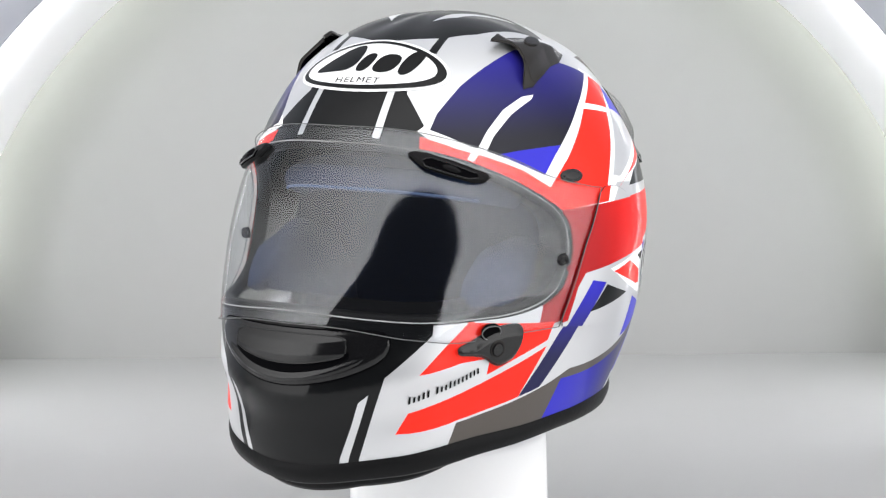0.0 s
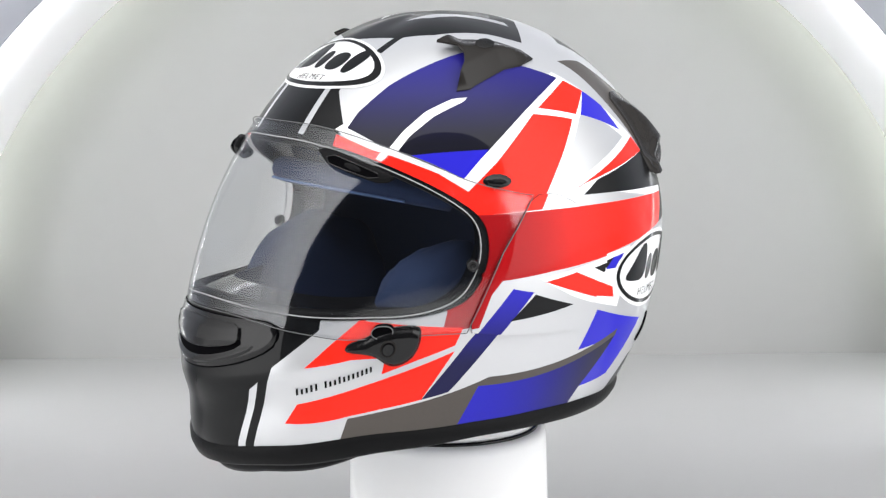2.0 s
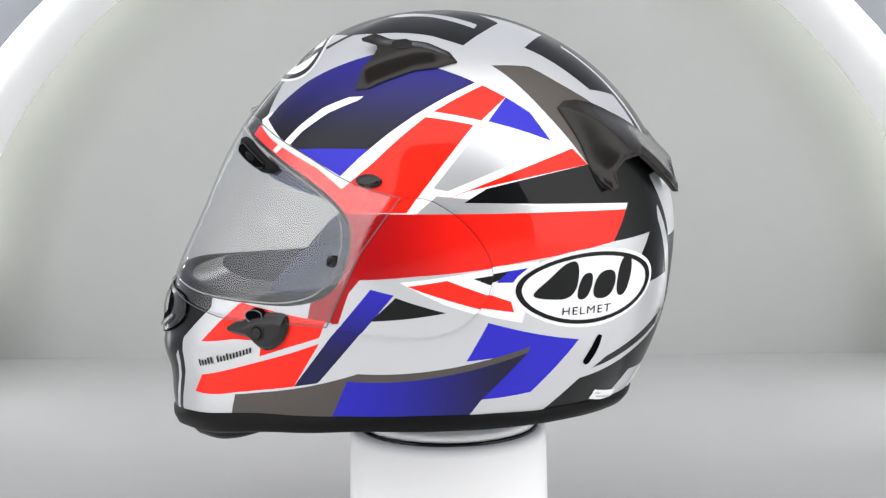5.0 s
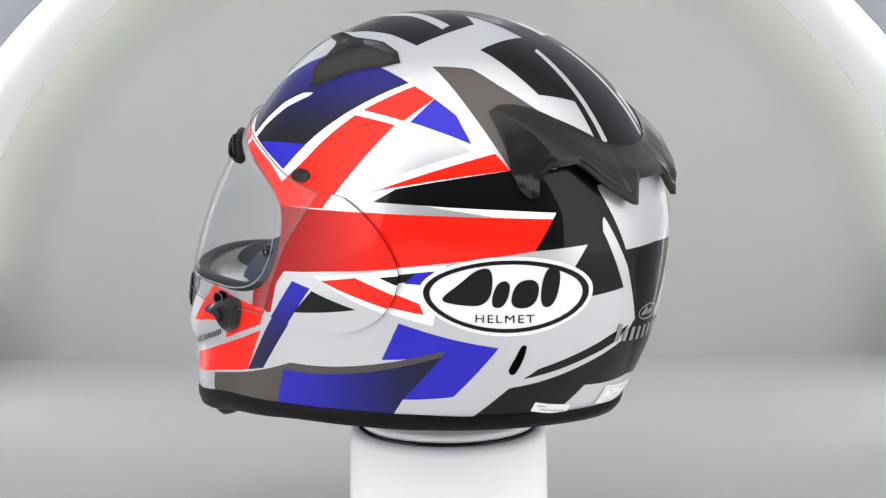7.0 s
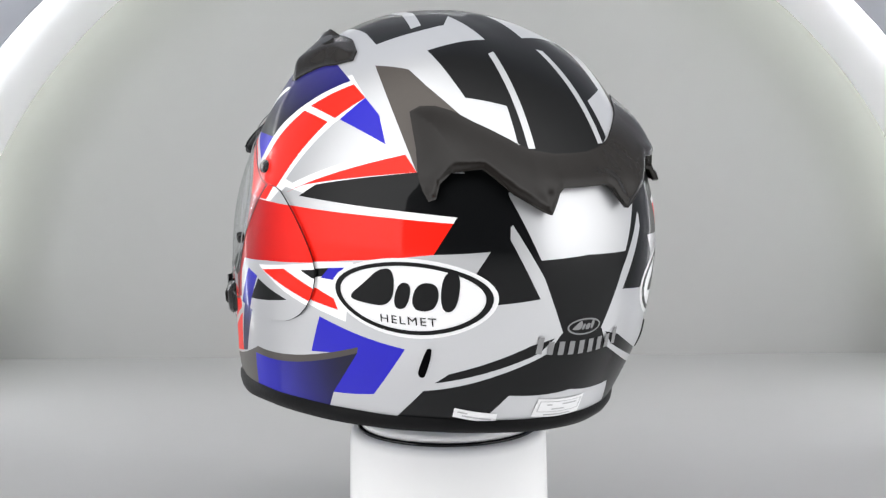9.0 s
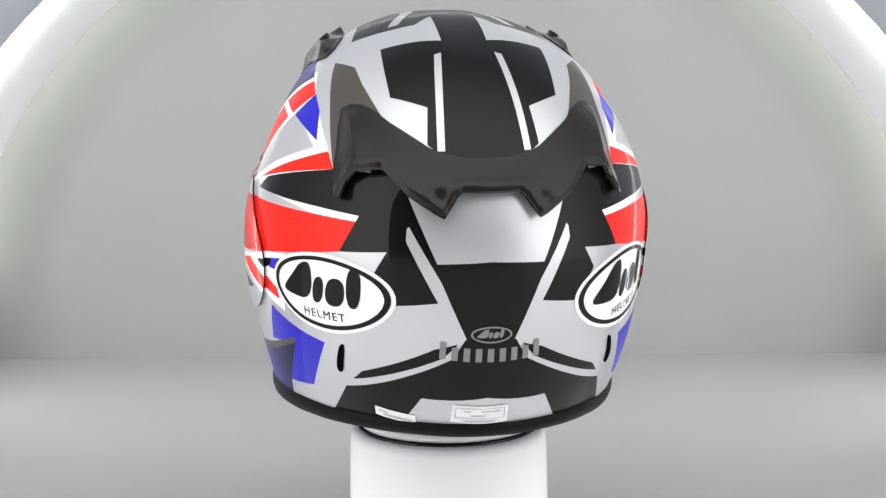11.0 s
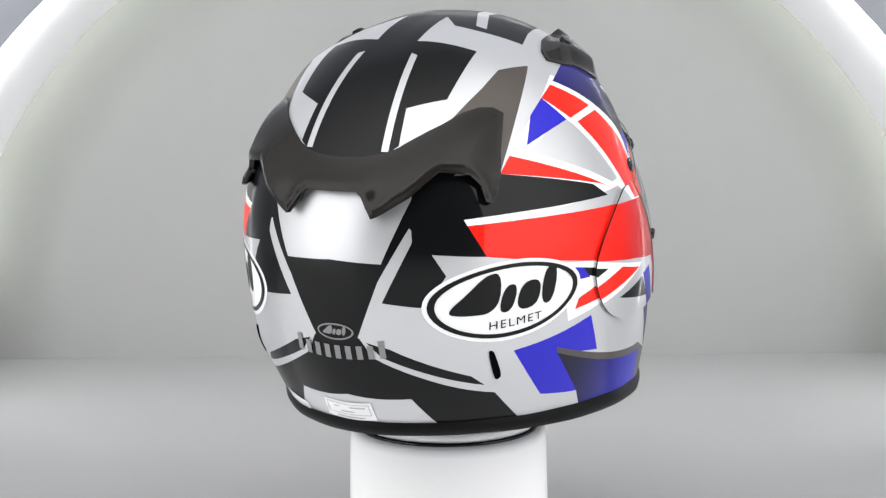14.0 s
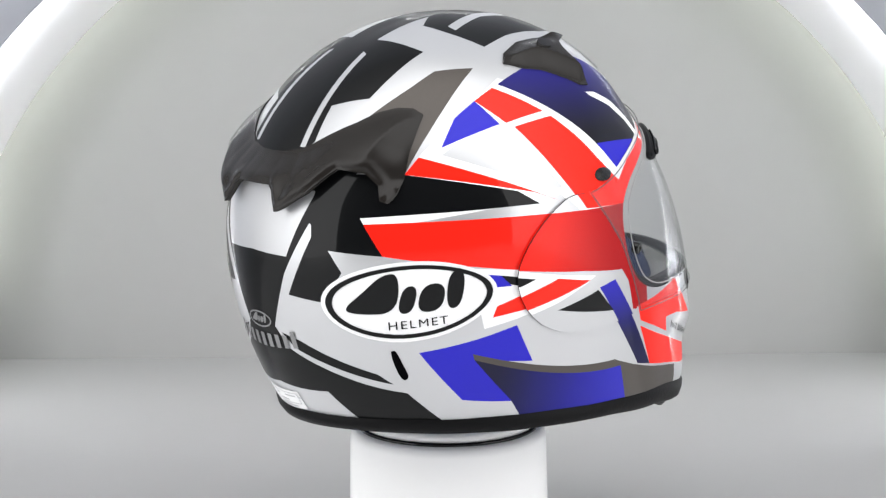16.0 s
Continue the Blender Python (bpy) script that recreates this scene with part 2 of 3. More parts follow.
def on_shell(th, el, off=0.0):
    """Places on the helmet's skin, off metres above it."""
    th, el = np.broadcast_arrays(np.asarray(th, float), np.asarray(el, float))
    r, t, e = radius(th, el) + off, np.radians(th), np.radians(el)
    y = CENTRE.y - r * np.cos(t) * np.cos(e)
    x = lean(y) + r * np.sin(t) * np.cos(e)
    return np.stack([CENTRE.x + x, y, CENTRE.z + r * np.sin(e) + TILT * x], -1)


def spot(th, el, off=0.0):
    return Vector(on_shell(th, el, off))


def bearings(p):
    """Turn, rise in degrees and height over the skin of a place."""
    d = p - CENTRE
    d = d - Vector((float(lean(p.y)), 0, TILT * d.x))
    th, el = math.degrees(math.atan2(d.x, -d.y)), math.degrees(math.asin(d.z / d.length))
    return th, el, d.length - float(radius(th, el))


def to_chart(th, el):
    return np.stack([(90 - el) * np.sin(np.radians(th)), -(90 - el) * np.cos(np.radians(th))], -1)


def from_chart(uv):
    return np.degrees(np.arctan2(uv[..., 0], -uv[..., 1])), 90 - np.hypot(uv[..., 0], uv[..., 1])


def way(th, el):
    t, e = radians(th), radians(el)
    return Vector((math.sin(t) * math.cos(e), -math.cos(t) * math.cos(e), math.sin(e)))


def traced(corners, step=2.0, closed=True):
    """Outline on the skin whose edges run as straight as the shell allows, as chart points."""
    out = []
    n = len(corners)
    for i in range(n if closed else n - 1):
        a, b = way(*corners[i]), way(*corners[(i + 1) % n])
        parts = max(1, int(math.degrees(a.angle(b, 0)) / step))
        for k in range(parts):
            d = a.lerp(b, k / parts).normalized()
            out.append((math.degrees(math.atan2(d.x, -d.y)), math.degrees(math.asin(max(-1, min(1, d.z))))))
    if not closed:
        out.append(corners[-1])
    return to_chart(np.array([p[0] for p in out]), np.array([p[1] for p in out]))


def rounded(corners, passes=2):
    """Corner cutting for soft outlines."""
    for _ in range(passes):
        out = []
        for i, a in enumerate(corners):
            b = corners[(i + 1) % len(corners)]
            out += [(0.75 * a[0] + 0.25 * b[0], 0.75 * a[1] + 0.25 * b[1]), (0.25 * a[0] + 0.75 * b[0], 0.25 * a[1] + 0.75 * b[1])]
        corners = out
    return corners


def mirrored(corners):
    return [(-th - 0.7 * math.sin(radians(th)), el) for th, el in reversed(corners)]


def both_sides(half):
    """A closed outline from its half, listed from the middle above round to the middle below."""
    return half + [(-th, el) for th, el in reversed(half) if abs(th) > 0.01]


def inside(points, outline):
    x, y = points[:, 0], points[:, 1]
    x0, y0 = outline[:, 0], outline[:, 1]
    x1, y1 = np.roll(x0, -1), np.roll(y0, -1)
    hit = np.zeros(len(points), bool)
    for a, b, c, d in zip(x0, y0, x1, y1):
        if b != d:
            hit ^= ((b > y) != (d > y)) & (x < (c - a) * (y - b) / (d - b) + a)
    return hit


# painted fields of the left half, corner by corner; the right half mirrors them
LIVERY = [
    ("black", [(0, 60), (12.3, 62.3), (38.1, 62.7), (61, 63.8), (97.4, 62.7), (113.9, 56.9), (151.5, 65.3), (175, 80), (180, 86), (0, 86)]),
    ("black", [(0, 86), (66.6, 83.7), (169.3, 55.3), (142.2, 51.7), (154.2, 33.7), (165.5, 30.6), (165.9, 20.7), (168.1, 19.2), (171.3, 11.9), (180, 12)]),
    ("silver", [(29.7, 75.6), (52.4, 79.8), (101.1, 80.8), (135.4, 67.4), (129.2, 65.4), (96.7, 77.3), (61.6, 76.3)]),
    ("silver", [(166.5, 48.6), (169.2, 49.6), (170.2, 19.2), (168.4, 19.2)]),
    ("black", [(0, 46), (22.3, 46.3), (21.9, 40.4), (29.4, 28.6), (27.6, 23.4), (0, 24)]),
    ("silver", [(15.2, 46.2), (18.2, 46.1), (15.1, 25.9), (12.7, 26.2)]),
    ("black", [(37, 64.7), (43.3, 64.8), (33.0, 55.3), (29.0, 56.4)]),
    ("white", [(26.3, 28.3), (30.5, 31.4), (42.8, 27.4), (67.7, 16.9), (92.3, 36.1), (112, 44), (121.7, 36.1), (136.4, 20.8), (140.7, 14.4), (150.1, 4.1), (150.8, 0.7), (97.3, 9.5), (90.3, 3.6), (75.8, 2.5), (58.8, 11.8), (40.6, 20.2)]),
    ("silver", [(116, 30.9), (131.4, 20.3), (100.3, 10.7), (96.4, 11.6), (112, 28.4)]),
    ("navy_front", [(30.4, 28.9), (32.7, 33.9), (41.7, 42.7), (58.7, 51.1), (75.8, 55.4), (94.5, 49.8), (112.8, 41.8), (91.1, 33.3), (75.7, 22.6), (70.1, 17.9), (67.5, 15.0), (42.5, 24.0)]),
    ("blue", [(76.1, 23.2), (67.5, 15.0), (51.4, 21.6), (61.6, 22.8)]),
    ("white", [(43.9, 22.0), (48.9, 28.7), (56.0, 34.8), (65.4, 38.7), (71.2, 39.1), (69.5, 37.8), (58.7, 33.3), (50.8, 27.0), (46.4, 20.8)]),
    ("red", [(27.4, 26.8), (39.1, 23.1), (59.9, 16.6), (69.0, 11.0), (71.8, 4.1), (63.9, 8.3), (43.9, 16.1), (27.4, 21.1)]),
    ("white", [(42.5, 22.1), (44.9, 21.5), (43.1, 19.6), (41.3, 20.2)]),
    ("red", [(94.4, 32.4), (109.3, 28.9), (91.9, 8.9), (89.2, 5.0), (74.6, 4.5), (66.4, 4.3), (63.9, 8.3), (68.2, 10.9), (78.1, 19.2)]),
    ("red", [(115.0, 40.6), (121.7, 36.1), (111.9, 30.0), (97.1, 33.9)]),
    ("blue", [(121.7, 36.1), (128.1, 30.7), (131.6, 22.2), (114.0, 29.6)]),
    ("red", [(137.4, 19.4), (140.6, 14.8), (105.9, 10.6), (97.4, 7.7)]),
    ("red_fade", [(64.4, 4.6), (74.6, 4.5), (105.4, 4.6), (149.5, 2.7), (144.7, -4.5), (122.5, -7.8), (112.9, -9.2), (91.5, -11.3), (76.5, -12.7), (73.4, -16.0), (70.0, -23.7), (60.2, -24.3), (62.4, -16.1), (68.8, -4.7)]),
    ("black", [(104.5, 7.5), (110.7, 11.0), (140.6, 14.8), (154.1, 13.9), (161.5, 11.8), (162.1, 7.2), (161.7, 1.8), (168.4, -13.9), (159.0, -15.1), (154.1, -8.2), (157.2, -3.4), (144.7, -4.5), (150.1, 4.1), (125.4, 6.2)]),
    ("black", [(151.9, 14.6), (152.9, 18.5), (180, 18.5), (180, 10), (161.5, 9.4), (168.3, -5.5), (180, -5), (180, -22), (174.3, -21.7), (168.6, -9.4), (161.7, 1.8), (158.9, 4.8)]),
    ("silver", [(154.2, 33.7), (165.5, 30.6), (165.9, 20.7), (153.3, 27.7)]),
    ("silver", [(161.7, 1.8), (162.2, 2.3), (169.1, -9.3), (174.6, -21.7), (172.8, -21.8), (168.4, -13.9), (161.5, -0.8)]),
    ("black", [(141.5, -37.6), (171.3, -26.2), (174.3, -21.7), (180, -22), (180, -35), (163.7, -36.5), (154.9, -46.3), (126, -50.5)]),
    ("black", [(144.6, -35.0), (148.2, -32.2), (167.4, -24.2), (172.7, -22.7), (169.3, -26.1)]),
    ("taupe", [(121.2, 46.9), (135.7, 44.4), (142.6, 38.4), (153.3, 27.7), (155.8, 19.2), (140.6, 14.8)]),
    ("navy_strip", [(79.5, -14.9), (85.7, -16.2), (76.1, -26.2), (61.8, -37.6), (54.3, -37.9), (66.7, -27.7)]),
    ("black", [(86.2, -16.8), (99.5, -20.7), (79.0, -23.0)]),
    ("white", [(87.3, -12.9), (112.9, -9.2), (123.9, -8.1), (120.3, -23.7), (111.3, -22.2), (99.3, -18.7)]),
    ("red", [(89.3, -13.9), (99.7, -12.4), (116.9, -18.4), (118.0, -21.1), (108.9, -20.0)]),
    ("black", [(106.4, -12.0), (116.0, -10.5), (114.9, -12.7), (110.7, -13.7)]),
    ("blue", [(116.0, -10.5), (121.0, -9.8), (117.8, -13.5), (112.9, -13.5)]),
    ("blue", [(111.1, -23.8), (137.2, -27.6), (126.2, -41.1), (110.8, -43.0), (122.8, -30.9), (105.5, -33.5)]),
    ("taupe", [(36.3, -37.5), (74.0, -36.1), (123.4, -29.5), (122.9, -31.1), (70.6, -37.7), (64.3, -50.5), (25.1, -51.6)]),
    ("navy_low", [(70.6, -37.7), (122.9, -31.1), (111.2, -42.7), (103.1, -50.8), (57.7, -50.9)]),
    ("red", [(25.4, -33.2), (39.9, -32.7), (53.8, -31.1), (63.5, -28.9), (54.3, -37.9), (44.9, -37.8), (37.0, -37.2), (22.7, -35.7)]),
    ("red", [(28.0, -26.5), (33.5, -23.1), (39.7, -19.3), (65.9, -23.6), (63.6, -27.6), (53.9, -29.7), (44.5, -31.3), (45.4, -28.2), (37.7, -27.0)]),
    ("black", [(31.5, -15.5), (31.0, -20.0), (20.9, -25.7), (18.8, -30.5), (15.2, -38), (13.8, -43), (0, -45), (0, -12)]),
    ("silver", [(15.5, -29.2), (17.7, -28), (15.6, -32.8), (13.1, -37.7), (12.6, -39.5), (10.8, -39.5), (11.3, -37.5), (13.7, -33.3)]),
]
FIELDS = []
for colour, corners in LIVERY:
    # fields that meet in the middle reach a little past it
    corners = [(th - 0.8 / math.cos(radians(el)) if th == 0 else th + 0.8 / math.cos(radians(el)) if th == 180 else th, el) for th, el in corners]
    for side in (corners, mirrored(corners)):
        FIELDS.append((colour, traced(side)))
COLOURS = list(PAINT)
def ring(half, count=144):
    """A closed outline round the helmet from its half, sampled evenly in turn and smoothed."""
    ths = np.arange(count) * 360 / count - 180
    els = np.interp(np.abs(ths), [h[0] for h in half], [h[1] for h in half])
    for _ in range(6):
        els = (np.roll(els, 1) + 2 * els + np.roll(els, -1)) / 4
    return [(float(t), float(e)) for t, e in zip(ths, els)]


RIM_TOP = ring([(0, -38.2), (16, -38.7), (31, -40.3), (47, -43), (60, -44.8), (80, -46.4), (107, -47), (130, -46.5), (150, -44.6), (180, -42)])
TOP_EDGE = [(t, e + 0.3) for t, e in RIM_TOP]
LOW_EDGE = ring([(0, -42.3), (14, -42.3), (26, -43.8), (57, -48), (93, -50.5), (113, -51), (136, -50), (157, -47.8), (180, -46.3)])
PORT = rounded(both_sides([(0, 25.5), (18.3, 25.1), (36.5, 21.7), (53.7, 15.4), (65.4, 9.2), (72.7, 3.1), (73.8, -4.7), (71.8, -11.8), (66.6, -18.4), (53.9, -21), (38.6, -19.5), (18, -16.1), (0, -14.5)]))


def skin(name, outline, parent, hole=None, off=0.0, spacing=1.7, painted=True, material=None, skirt=0.0, label="", lift=None):
    """A piece of the helmet's skin inside an outline: finely meshed, its paint cut along the fields' own edges."""
    edge_loops = [outline] + ([hole] if hole is not None else [])
    if painted:
        edge_loops = edge_loops + [f[1] for f in FIELDS]
    points, edges = [], []
    for loop in edge_loops:
        first = len(points)
        points += [Vector(p) for p in loop]
        edges += [(first + i, first + (i + 1) % len(loop)) for i in range(len(loop))]
    low, high = outline.min(0), outline.max(0)
    lattice = []
    for row, v in enumerate(np.arange(low[1], high[1], spacing * 0.87)):
        for u in np.arange(low[0] + (row % 2) * spacing / 2, high[0], spacing):
            lattice.append((u, v))
    if lattice:
        lattice = np.array(lattice)
        keep = inside(lattice, outline)
        if hole is not None:
            keep &= ~inside(lattice, hole)
        points += [Vector(p) for p in lattice[keep]]
    from_cdt = geometry.delaunay_2d_cdt(points, edges, [], 0, 1e-4)
    verts, tris = np.array([tuple(v) for v in from_cdt[0]]), [f for f in from_cdt[2]]
    mids = np.array([verts[list(f)].mean(0) for f in tris])
    keep = inside(mids, outline)
    if hole is not None:
        keep &= ~inside(mids, hole)
    paint = np.zeros(len(tris), int)
    if painted:
        for colour, loop in FIELDS:
            paint[inside(mids, loop)] = COLOURS.index(colour)

    def place(uv):
        th, el = from_chart(uv)
        return on_shell(th, el, off if lift is None else lift(th, el))

    xyz = place(verts)
    step = 0.2
    across, along = [place(verts + np.array(d)) - place(verts - np.array(d)) for d in ((step, 0), (0, step))]
    normals = np.cross(across, along)
    normals /= np.linalg.norm(normals, axis=1)[:, None] + 1e-12
    normals *= np.sign(((xyz - np.array(CENTRE)) * normals).sum(1))[:, None]
    bm = bmesh.new()
    made = {}
    for f, ok, colour in zip(tris, keep, paint):
        if ok:
            for i in f:
                if i not in made:
                    made[i] = bm.verts.new(xyz[i])
            try:
                face = bm.faces.new([made[i] for i in f])
                face.material_index = int(colour)
            except ValueError:
                pass
    made_top = list(made)
    bm.normal_update()
    if sum(f.normal.dot(f.calc_center_median() - CENTRE) * f.calc_area() for f in bm.faces) < 0:
        bmesh.ops.reverse_faces(bm, faces=bm.faces[:])
    if skirt:
        ends = [e for e in bm.edges if e.is_boundary]
        made_skirt = bmesh.ops.extrude_edge_only(bm, edges=ends)
        for v in made_skirt["geom"]:
            if isinstance(v, bmesh.types.BMVert):
                d = (v.co - CENTRE).normalized()
                v.co -= d * (skirt if not callable(skirt) else skirt(*bearings(v.co)))
    order = list(made_top)
    ob = part(name, bm, [PAINT[c] for c in COLOURS] if painted else material, parent, label)
    vectors = [tuple(v.normal) for v in ob.data.vertices]
    if off > -0.01:
        for k, i in enumerate(order):
            vectors[k] = tuple(normals[i])
        ob.data.normals_split_custom_set_from_vertices(vectors)
    return ob


helmet = tagged(new("motorcycle_helmet"), "red, blue, black and silver full-face helmet on a white column", "helmet")
PORT_LINE = traced(PORT)
skin("shell", traced(RIM_TOP), helmet, hole=PORT_LINE, skirt=0.004, label="glossy shell painted in red, blue, black and silver")


def band_between(name, upper, lower, parent, material, offs, label=""):
    """A rolled band between two closed outlines with the same count of points; offs: (share, rise) rows."""
    bm = bmesh.new()
    rows = []
    a, b = np.array(upper), np.array(lower)
    for share, rise in offs:
        p = a * (1 - share) + b * share
        rows.append([bm.verts.new(q) for q in on_shell(p[:, 0], p[:, 1], rise)])
    n = len(a)
    for r, s in zip(rows, rows[1:]):
        for i in range(n):
            bm.faces.new((r[i], s[i], s[(i + 1) % n], r[(i + 1) % n]))
    bmesh.ops.recalc_face_normals(bm, faces=bm.faces[:])
    return part(name, bm, material, parent, label)


band_between("rim_trim", TOP_EDGE, LOW_EDGE, helmet, RUBBER, [(-0.03, -0.003), (0.0, 0.002), (0.25, 0.0032), (0.6, 0.003), (0.85, 0.0), (1.0, -0.004), (1.02, -0.012), (0.95, -0.03), (0.7, -0.034)], "black rubber edge trim")
PORT_PTS = [tuple(p) for p in np.stack(from_chart(PORT_LINE), -1)]
band_between("port_reveal", PORT_PTS, PORT_PTS, helmet, BLACK_PLASTIC, [(0, 0.0), (0, -0.03)])
bm = bmesh.new()
tube(bm, [spot(th, el, -0.0055) for th, el in PORT_PTS], 0.0044, 8, True)
part("port_gasket", bm, RUBBER, helmet, "black rubber seal of the eye port")
skin("lining", traced([(t, e + 2) for t, e in RIM_TOP]), helmet, hole=PORT_LINE, off=-0.029, painted=False, material=LINING, label="dark blue-grey padded lining")


def flowing(points, steps=5):
    """A soft line through points."""
    pts = [Vector(p) for p in points]
    pts = [2 * pts[0] - pts[1]] + pts + [2 * pts[-1] - pts[-2]]
    out = []
    for i in range(1, len(pts) - 2):
        for k in range(steps):
            w = spline_weights(np.array(k / steps))
            q = sum((float(w[m]) * pts[i - 1 + m] for m in range(4)), Vector((0, 0)))
            out.append((q.x, q.y))
    return out + [tuple(pts[-2])]


VISOR_TOP = [(0, 29), (26.3, 27.8), (53.7, 20.6), (68.7, 14.3), (82.1, 10.2), (87.3, 9.1)]
VISOR_LOW = [(66.6, -24.5), (40.6, -23), (27.3, -19.8), (12.9, -16.6), (0, -15.9)]
VISOR = flowing([(-t, e) for t, e in VISOR_TOP[:0:-1]] + VISOR_TOP) + [(76.8, -5.6)] + flowing(VISOR_LOW + [(-t, e) for t, e in VISOR_LOW[-2::-1]]) + [(-76.8, -5.6)]
visor = skin("visor", traced(VISOR), helmet, off=0.001, painted=False, material=CLEAR, skirt=0.0022, label="clear curved visor")

# near-black sheet colour that stands in for the shade inside openings
DENT = surface("dark_recess", (0.0015, 0.0015, 0.002), 0.8, gloss=0.02)
PAD = surface("cheek_pad", (0.014, 0.024, 0.058), 0.95, scale=120, spread=0.04)
PIPING = surface("piping_blue", (0.07, 0.115, 0.23), 0.8, spread=0.05)
NECK_BLUE = surface("neck_pad", (0.03, 0.06, 0.20), 0.9, grain=0.6, scale=700, spread=0.1)
GREY_PRINT = surface("grey_print", (0.22, 0.22, 0.225), 0.35, 0.2, 0.8, spread=0.05)
LABEL_WHITE = surface("label_white", (0.78, 0.78, 0.79), 0.5)
LABEL_GREY = surface("label_grey", (0.42, 0.42, 0.43), 0.5)
PEARL = PAINT["white"]


def near(line):
    """How far, in degrees, places lie from a line on the skin."""
    pts = traced(line, 1.0, closed=False)
    a, b = pts[:-1], pts[1:]

    def reach(th, el):
        uv = to_chart(th, el)[:, None, :]
        along = ((uv - a) * (b - a)).sum(-1) / (((b - a) ** 2).sum(-1) + 1e-12)
        foot = a + np.clip(along, 0, 1)[..., None] * (b - a)
        return np.sqrt(((uv - foot) ** 2).sum(-1).min(1))

    return reach


def raised(name, outline, parent, material, rise, spacing=1.1, foot=None, label=""):
    """A moulded piece that stands on the skin; its edges go down to it unless foot says otherwise."""
    return skin(name, traced(outline, 0.45), parent, painted=False, material=material, spacing=spacing, label=label,
                lift=rise, skirt=foot or (lambda th, el, up: up + 0.001))


def eased(x):
    x = np.clip(x, 0, 1)
    return x * x * (3 - 2 * x)


def domed(outline, low, high, width=1.2):
    """Rise from low at the outline to high within, over a width in degrees."""
    reach = near(outline + outline[:1])
    return lambda th, el: low + (high - low) * eased(0.35 + 0.65 * reach(th, el) / width)


# side pods, painted through with the shell's fields
POD = [(87.3, 9.1), (94.9, 8.8), (100.7, 5.4), (105.6, 1), (109.5, -4.4), (111.7, -9.9), (111.1, -15.3), (108.1, -20.8), (102.6, -25), (94.9, -27.2), (82.9, -26.9), (72.8, -25.5), (66.6, -24.5), (71.9, -14.4), (76.8, -5.6), (81.9, 1.4)]
for side in (POD, mirrored(POD)):
    skin("side_pod", traced(rounded(side, 1)), helmet, off=0.0022, skirt=0.0035, label="painted cover over the visor hinge")
    bm = bmesh.new()
    tube(bm, [spot(float(t), float(e), 0.0016) for t, e in zip(*from_chart(traced(rounded(side, 1), 1.0)))], 0.0004, 6, True)
    part("pod_seam", bm, RUBBER, helmet)

# visor edges
for name, line, size in (("visor_bead", VISOR, 0.00032), ("port_bead", [(t * 0.965, 5 + (e - 5) * 0.955) for t, e in PORT], 0.0004)):
    bm = bmesh.new()
    tube(bm, [spot(float(t), float(e), 0.0024 if name == "visor_bead" else 0.001) for t, e in zip(*from_chart(traced(line, 1.5)))], size, 6, True)
    part(name, bm, CLEAR_EDGE if name == "visor_bead" else BRIGHT_EDGE, visor, "polished edge")

# rear spoiler
SPOILER_TOP = [(180, 17.4), (174.7, 17.6), (169.3, 18.7), (165.9, 20.3), (155.4, 26.6), (150.2, 30), (145.4, 31.9), (140.9, 32.3), (137.8, 30.9), (138.9, 26.5), (140.3, 20.5), (140.9, 13.9)]
SPOILER_LOW = [(142.3, 10), (143.7, 7.7), (145.4, 8.2), (146.3, 11.7), (149, 14.1), (155.8, 14.6), (157.9, 12.9), (162.2, 8.8), (168.2, 5.0), (169.9, 4.2), (171.5, 6.6), (172.6, 8.6), (173.9, 9.6), (180, 9.5)]
top_line = SPOILER_TOP + []
reach_left, reach_right = near(top_line), near([(-t, e) for t, e in top_line])


HOLLOWS = [(145.2, 13.0, 3.0, 0.0016), (169.5, 7.8, 2.5, 0.0026)]
low_left, low_right = near(SPOILER_LOW), near([(-t, e) for t, e in SPOILER_LOW])


def spoiler_rise(th, el):
    d = np.minimum(reach_left(th, el), reach_right(th, el))
    tail = np.minimum(low_left(th, el), low_right(th, el))
    rise = 0.0012 + 0.0092 * eased(d / 13) ** 0.8
    # soft roll at the trailing edge and hollows above the prongs
    rise = rise * (0.82 + 0.18 * eased(tail / 1.6)) + 0.0005 * np.exp(-((tail - 2.0) / 1.2) ** 2)
    for t, e, size, deep in HOLLOWS:
        away = ((np.abs(th) - t) * math.cos(radians(e))) ** 2 + (el - e) ** 2
        rise = rise - deep * np.exp(-away / size**2)
    return np.maximum(rise, 0.001)


spoiler_half = SPOILER_TOP + SPOILER_LOW
spoiler_outline = spoiler_half + [(-t, e) for t, e in reversed(spoiler_half) if t < 179.9]
raised("rear_spoiler", spoiler_outline, helmet, SMOKE_PLASTIC, spoiler_rise, 0.9, lambda th, el, up: up + 0.001 if up < 0.0052 else 0.0035, "dark smoked winged rear spoiler")

